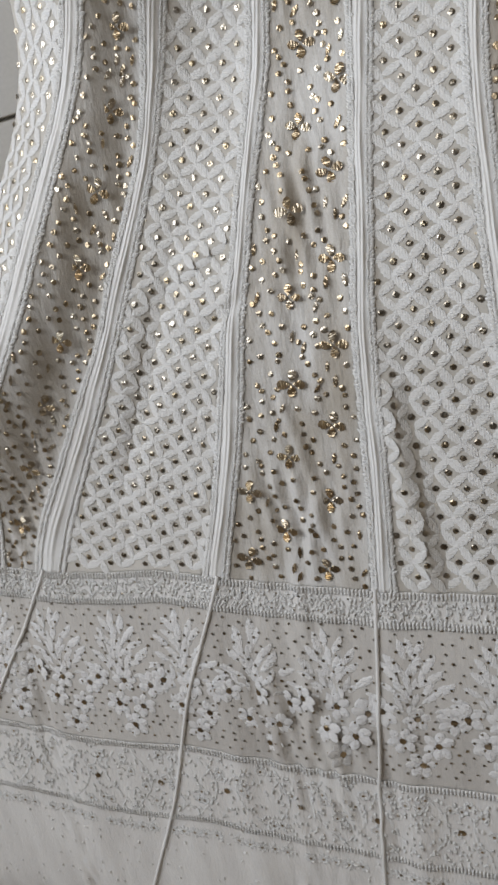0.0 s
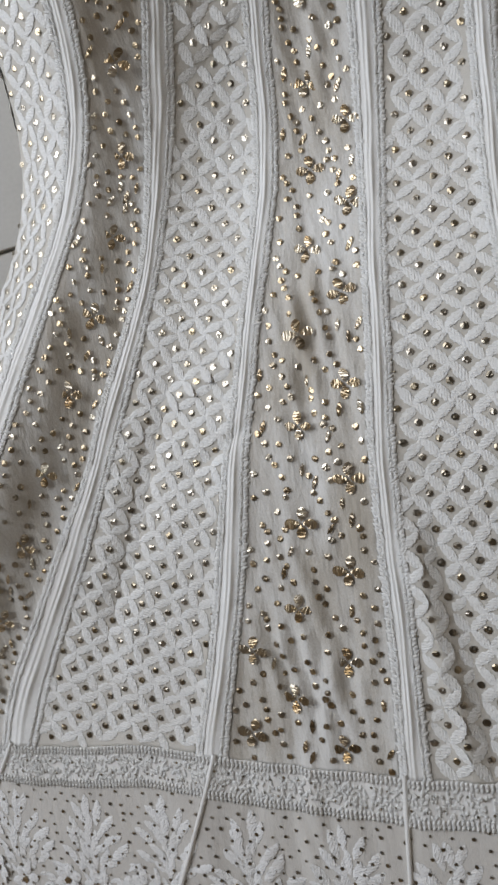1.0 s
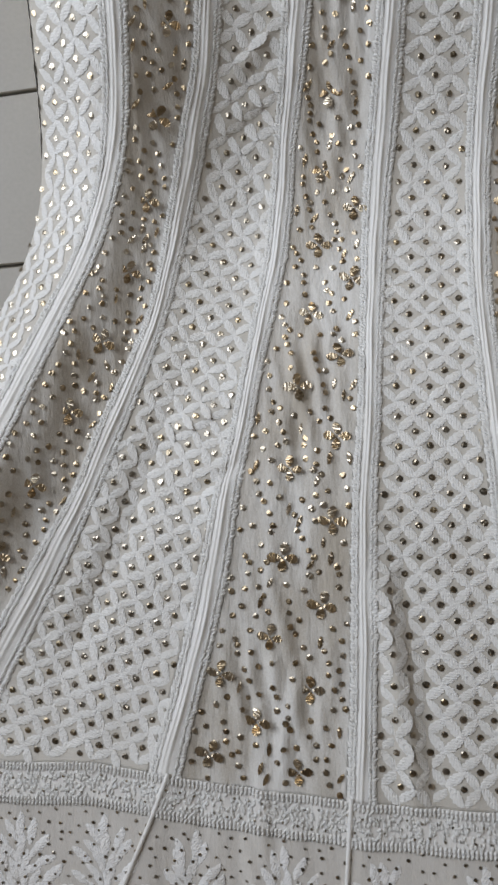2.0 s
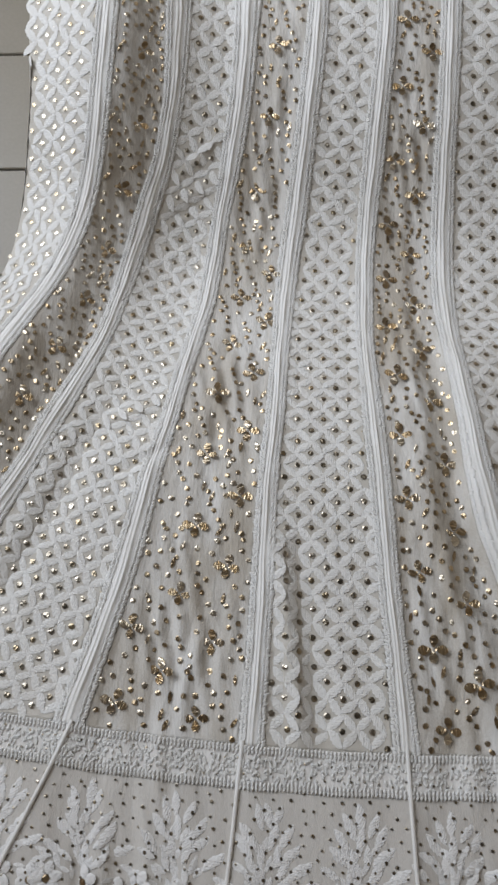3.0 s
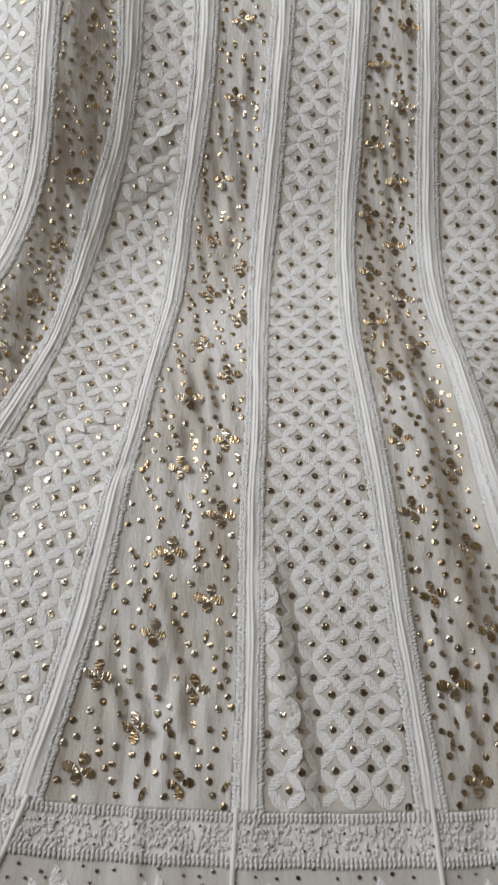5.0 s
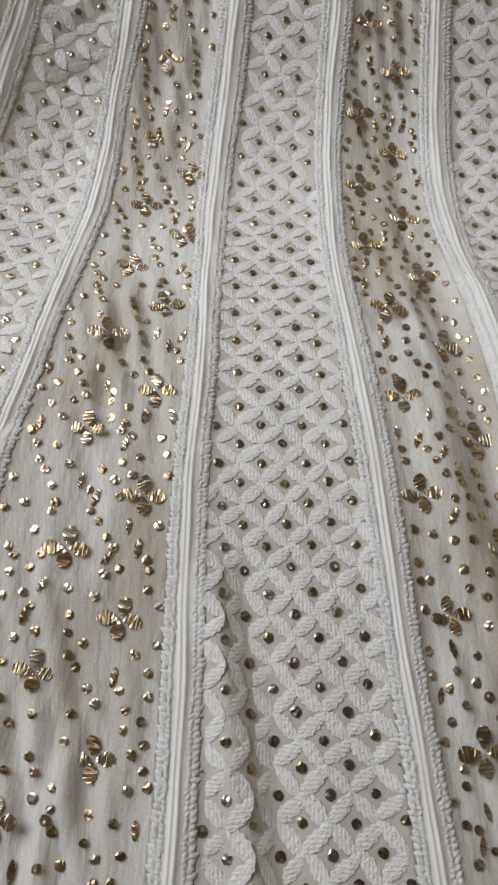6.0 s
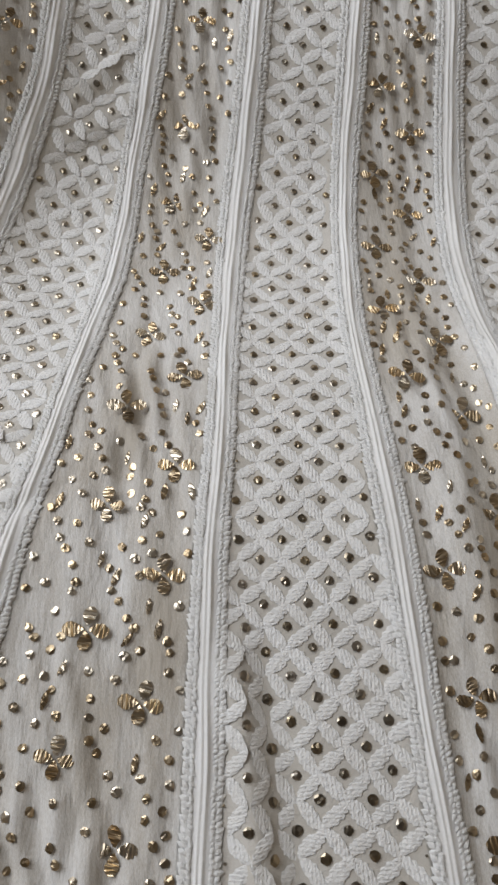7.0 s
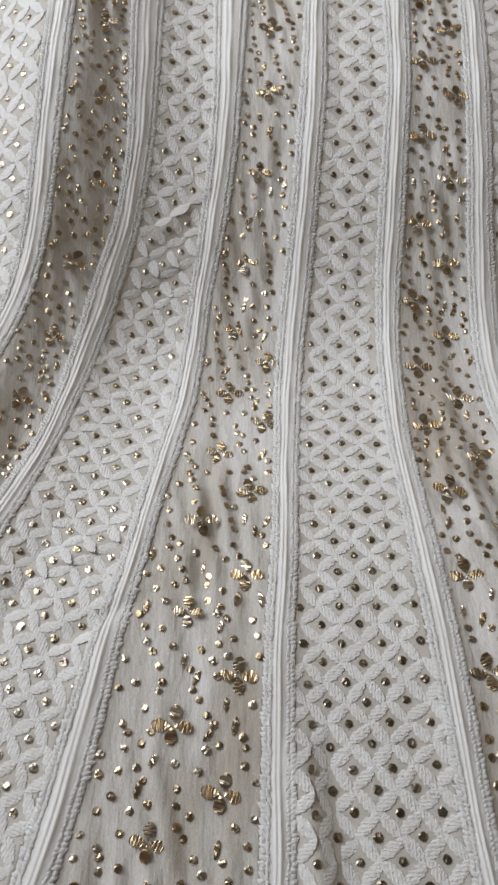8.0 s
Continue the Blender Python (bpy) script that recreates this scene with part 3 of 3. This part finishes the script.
def pintuck_band(k0, k1, seed):
    """A plain band with fine tucks along it and a line of rope stitch at either side."""
    rnd = random.Random(seed)

    def tucks(u, y):
        z = 0 * u * y
        wob = 0.022 * np.sin(y * 31 + seed) + 0.014 * np.sin(y * 83 + 2 * seed)
        for c, w, h in ((0.5, 0.34, 0.0009), (0.41, 0.045, 0.0011), (0.55, 0.060, 0.0017)):
            z = z + h * np.exp(-((u - c - wob) / w) ** 2) * (0.75 + 0.25 * np.sin(y * (57 + 40 * c) + 9 * c + seed))
        return z + 0.0004 + 0.0003 * np.sin(y * 140 + 5 * u + seed) * np.sin(y * 47 + seed)

    band = part("pintuck_band", mesh_of("pintuck_band", *strip(k0, k1, 46, 0.004, tucks)[:2], M_BAND), DRESS, "white pintucked band with rope-stitched edges")
    for u, lean, g in ((0.06, 0.8, 1.0), (0.94, -0.8, 1.0), (0.205, 0.5, 0.72), (0.795, -0.5, 0.72)):
        x0 = float(S[k0](-0.24) * (1 - u) + S[k1](-0.24) * u)
        y = float(hem(x0)) + 0.001
        pts, ang = [], []
        while y < Y_TOP - 0.003:
            x = float(S[k0](y) * (1 - u) + S[k1](y) * u)
            dx = float(S[k0](y + 0.004) * (1 - u) + S[k1](y + 0.004) * u) - x
            a = math.atan2(0.004, dx)
            pts.append((x + rnd.gauss(0, 0.00025), y))
            ang.append(a + lean + rnd.gauss(0, 0.25))
            y += 0.0030 * math.sin(a) * (0.4 + 0.6 * g)
        d = np.array(pts)
        p, n = frames(d[:, 0], d[:, 1], np.full(len(d), 0.0008 if g == 1 else 0.0012))
        joined("rope_stitch", STITCH, placed(p, n, ang, [(0.0068 * g * rnd.uniform(0.8, 1.25), 0.0064 * g * rnd.uniform(0.8, 1.15), 0.0058 * g) for _ in d]), M_THREAD, band)
    return band


for n_, (a_, b_) in enumerate(((0, 1), (4, 5), (8, 9), (12, 13))):
    embroidered_panel(a_, b_, 20 + n_, (0, 300, 300, 0)[n_])
for n_, (a_, b_) in enumerate(((2, 3), (6, 7), (10, 11))):
    sheer_panel(a_, b_, 40 + n_, (60, 300, 200)[n_], (0.05, -0.08, -0.27)[n_], (0, 0, 1)[n_])
for n_, a_ in enumerate((1, 3, 5, 7, 9, 11, 13)):
    pintuck_band(a_, a_ + 1, 60 + n_)


# ---------------------------------------------------------------- the border below the panels
X0, X1 = -0.62, 0.41
D_BAND, D_NET, D_HEM = 0.034, 0.200, 0.54


def below(x, d):
    return np.asarray(x, float), hem(x) - np.asarray(d, float)


def border_piece(name, d0, d1, mat, label, relief=None):
    cols, rows = 300, max(8, int((d1 - d0) / 0.003))
    x = np.linspace(X0, X1, cols)[None, :] * np.ones((rows, 1))
    d = np.linspace(d1, d0, rows)[:, None] * np.ones((1, cols))
    x, y = below(x, d)
    lift = relief(x, d) if relief else np.zeros_like(x)
    p, _ = frames(x, y, lift)
    return part(name, mesh_of(name, *shell(p, rows, cols), mat), DRESS, label)


def along_border(name, d, parent, step=0.0034, size=0.0058, lean=1.2, seed=0, mat=None):
    rnd = random.Random(seed)
    x = np.arange(X0 + 0.003, X1 - 0.003, step)
    x, y = below(x, d + 0.0004 * np.sin(x * 90))
    p, n = frames(x, y, np.full(len(x), 0.0011))
    return joined(name, STITCH, placed(p, n, [lean + rnd.gauss(0, 0.15) for _ in x], [(size * rnd.uniform(0.9, 1.15), size * 0.8, size) for _ in x]), mat or M_THREAD, parent)


def scatter(name, pieces, mat, parent, count, d0, d1, size, seed, lean=None, lift=0.001, smooth=False):
    rnd = random.Random(seed)
    x = np.array([rnd.uniform(X0 + 0.004, X1 - 0.004) for _ in range(count)])
    d = np.array([rnd.uniform(d0, d1) for _ in range(count)])
    x, y = below(x, d)
    p, n = frames(x, y, np.full(count, lift))
    ang = [rnd.uniform(0, 6.28) if lean is None else lean + rnd.gauss(0, 0.45) for _ in range(count)]
    return joined(name, pieces, placed(p, n, ang, [(size * rnd.uniform(0.8, 1.2),) * 3 for _ in range(count)]), mat, parent, smooth=smooth)


def regular_dots(name, d0, d1, step, size, parent, seed):
    """Tiny dots in staggered rows, a little out of line."""
    rnd = random.Random(seed)
    pts = []
    d, r = d0, 0
    while d < d1:
        x = X0 + 0.006 + (step / 2 if r % 2 else 0)
        while x < X1 - 0.004:
            pts.append((x + rnd.gauss(0, step * 0.12), d + rnd.gauss(0, step * 0.12)))
            x += step
        d += step * 0.62
        r += 1
    q = np.array(pts)
    x, y = below(q[:, 0], q[:, 1])
    p, n = frames(x, y, np.full(len(x), 0.0009))
    return joined(name, DOTS, placed(p, n, [rnd.uniform(0, 6.28) for _ in x], [(size * rnd.uniform(0.8, 1.25),) * 3 for _ in x]), M_SILVER, parent, smooth=False)


def top_border():
    band = border_piece("border_band", 0.0, D_BAND, M_DENSE, "white border band packed with fine stitches", lambda x, d: 0.0005 + 0 * x)
    for k, d in enumerate((0.0015, 0.0042, D_BAND - 0.0042, D_BAND - 0.0012)):
        along_border("rope_stitch", d, band, seed=k, lean=1.25)
    for k, (a, b) in enumerate(((0.007, 0.012), (0.011, 0.017), (0.016, 0.022), (0.021, 0.028))):
        scatter("fine_stitching", STITCH, M_THREAD, band, 620, a, b, 0.0046, 90 + k, lean=1.57, smooth=True)
    for k, d in enumerate((0.0105, 0.0235)):
        rnd = random.Random(70 + k)
        x = np.arange(X0 + 0.01, X1 - 0.005, 0.0115) + (0.005 if k else 0)
        x, y = below(x, d + np.array([rnd.gauss(0, 0.0012) for _ in x]))
        p, n = frames(x, y, np.full(len(x), 0.0016))
        joined("speckle", DOTS, placed(p, n, [rnd.uniform(0, 6.28) for _ in x], [(0.0022,) * 3 for _ in x]), M_SILVER, band, smooth=False)


def sprig(x0, d0, size, seed, parent):
    """A posy: a spray of leaves above six round blossoms set three, two, one, each with a metal eye."""
    rnd = random.Random(seed)
    leaves, eyes = [], []
    slant = -0.5 * x0

    def put(u, v):
        return x0 + (u + slant * v * 0.4) * size, d0 + v * size

    for u, v, a, s in ((0.01, 0.06, 92, 0.13), (-0.05, 0.10, 112, 0.13), (0.07, 0.10, 68, 0.12), (-0.10, 0.17, 128, 0.13), (0.12, 0.16, 55, 0.12), (0.01, 0.17, 90, 0.12),
                       (-0.13, 0.25, 140, 0.13), (0.14, 0.25, 40, 0.13), (-0.03, 0.26, 100, 0.11), (0.05, 0.26, 75, 0.11), (-0.17, 0.34, 150, 0.11), (0.20, 0.34, 30, 0.13),
                       (-0.06, 0.35, 115, 0.10), (0.08, 0.36, 60, 0.11), (0.0, 0.36, 90, 0.10), (-0.24, 0.41, 160, 0.09), (0.26, 0.43, 20, 0.09), (0.02, 0.44, 85, 0.08), (-0.10, 0.42, 120, 0.08)):
        leaves.append((*put(u + rnd.gauss(0, 0.012), v + rnd.gauss(0, 0.01)), radians(a + rnd.gauss(0, 9)), s * size * rnd.uniform(0.95, 1.2)))
        if v > 0.12:
            leaves.append((*put(u * 0.55 + rnd.gauss(0, 0.02), v + 0.05), radians(a + rnd.gauss(0, 14)), s * size * rnd.uniform(0.7, 0.9)))
    for u, v in ((-0.20, 0.51), (0.0, 0.53), (0.20, 0.55), (-0.105, 0.70), (0.10, 0.72), (-0.01, 0.885)):
        cx, cd = put(u + rnd.gauss(0, 0.008), v + rnd.gauss(0, 0.008))
        eyes.append((cx, cd))
    q = np.array(leaves)
    x, y = below(q[:, 0], q[:, 1])
    p, n = frames(x, y, np.full(len(x), 0.0003))
    for m in placed(p, n, q[:, 2], [(s * 1.05, s * 0.98, s * 0.5) for s in q[:, 3]]):
        part("leaf", rnd.choice(ME_POSY_LEAF), parent, m=m)
    q = np.array(eyes)
    x, y = below(q[:, 0], q[:, 1])
    p, n = frames(x, y, np.full(len(x), 0.0012))
    for m in placed(p, n, [rnd.uniform(0, 6.28) for _ in x], [(0.0064, 0.0064, 0.006)] * len(x)):
        part("metal_eye", rnd.choice(ME_GDOT), parent, m=m)
    p, n = frames(x, y, np.full(len(x), 0.0004))
    for m in placed(p, n, [rnd.uniform(0, 6.28) for _ in x], [(g, g, g * 0.8) for g in (size * rnd.uniform(0.95, 1.08) for _ in x)]):
        part("blossom", rnd.choice(ME_BLOSSOM), parent, m=m)


def net_border():
    net = border_piece("net_border", D_BAND, D_NET, M_BORDER, "sheer net border with thread posies and tiny dots")
    regular_dots("dot_scatter", D_BAND + 0.006, D_NET - 0.004, 0.0140, 0.0026, net, 5)
    for k in range(13):
        sprig(-0.5924 + 0.0772 * k, D_BAND + 0.008, 0.152, 200 + k, net)


def hem_border():
    band = border_piece("hem_border", D_NET, D_HEM, M_DENSE, "pale hem border with arched thread work and gold dots", lambda x, d: 0.0004 + 0 * x)
    for k, d in enumerate((D_NET + 0.0015, D_NET + 0.0045, D_NET + 0.094, D_NET + 0.097)):
        along_border("rope_stitch", d, band, seed=20 + k, lean=1.3)
    scatter("fine_stitching", STITCH, M_THREAD, band, 1500, D_NET + 0.008, D_NET + 0.09, 0.0052, 301, lean=1.57, smooth=True)
    scatter("edge_stitching", STITCH, M_DENSE, band, 500, D_NET + 0.1, D_HEM - 0.004, 0.005, 302, smooth=True)
    rnd = random.Random(9)
    arcs, rings, dots, big = [], [], [], []
    for k in range(13):
        cx = X0 + 0.035 + 0.0795 * k
        big.append((cx, D_NET + 0.050))
        for s in (-1, 1):
            for j in range(9):
                a = j / 8
                arcs.append((cx + 0.04 + s * 0.028 * math.sin(a * 2.6), D_NET + 0.088 - 0.07 * a, 1.57 - s * (0.9 - 1.5 * a), 0.0105))
        for _ in range(9):
            u, v = cx + rnd.uniform(-0.038, 0.038), D_NET + rnd.uniform(0.012, 0.085)
            dots.append((u, v))
            for j in range(7):
                a = j * 0.9
                rings.append((u + 0.0045 * math.cos(a), v + 0.0045 * math.sin(a), -a + 1.57, 0.0046))
        for j in range(5):
            u, v = cx + 0.0135 * j, D_NET + 0.115
            dots.append((u, v))
            for i in range(8):
                a = i * 0.785
                rings.append((u + 0.005 * math.cos(a), v + 0.005 * math.sin(a), -a, 0.0055))
    for name, rows, pieces in (("arc_stitching", arcs, LEAF), ("ring_stitching", rings, FAT)):
        q = np.array([r for r in rows if X0 + 0.004 < r[0] < X1 - 0.004])
        x, y = below(q[:, 0], q[:, 1])
        p, n = frames(x, y, np.full(len(x), 0.0007))
        joined(name, pieces, placed(p, n, q[:, 2], [(s, s * 0.8, s * 0.8) for s in q[:, 3]]), M_THREAD, band)
    for name, rows, s in (("speckle", dots, 0.0028), ("eye_trim", big, 0.0072)):
        q = np.array([r for r in rows if X0 + 0.004 < r[0] < X1 - 0.004])
        x, y = below(q[:, 0], q[:, 1])
        p, n = frames(x, y, np.full(len(x), 0.0013))
        joined(name, DOTS, placed(p, n, [rnd.uniform(0, 6.28) for _ in x], [(s, s, s)] * len(x)), M_GOLD, band, smooth=False)


def cord(x0, slope, bend, seed):
    """The piped seam that runs on from a band through the border."""
    d = np.linspace(-0.004, D_HEM - 0.002, 90)
    x = x0 + slope * d + bend * np.sin(d * 22 + seed) * np.clip(d / 0.1, 0, 1)
    x, y = below(x, d)
    p, n = frames(x, y, np.full(len(d), 0.0016))
    k = 7
    v = []
    for i in range(len(d)):
        t = p[min(i + 1, len(d) - 1)] - p[max(i - 1, 0)]
        t /= np.linalg.norm(t)
        s = np.cross(n[i], t)
        for j in range(k):
            a = j * 2 * math.pi / k
            v.append(p[i] + 0.0019 * (math.cos(a) * s + math.sin(a) * n[i]))
    f = [(i * k + j, i * k + (j + 1) % k, (i + 1) * k + (j + 1) % k, (i + 1) * k + j) for i in range(len(d) - 1) for j in range(k)]
    part("piped_seam", mesh_of("piped_seam", v, f, M_BAND), DRESS, "narrow white piped seam")


top_border()
net_border()
hem_border()
for x_, s_, b_, k_ in ((-0.350, -0.62, 0.002, 1), (-0.149, -0.40, 0.003, 2), (0.003, -0.11, 0.001, 0), (0.145, 0.03, 0.001, 4), (0.275, 0.16, 0.002, 5)):
    cord(x_, s_, b_, k_)
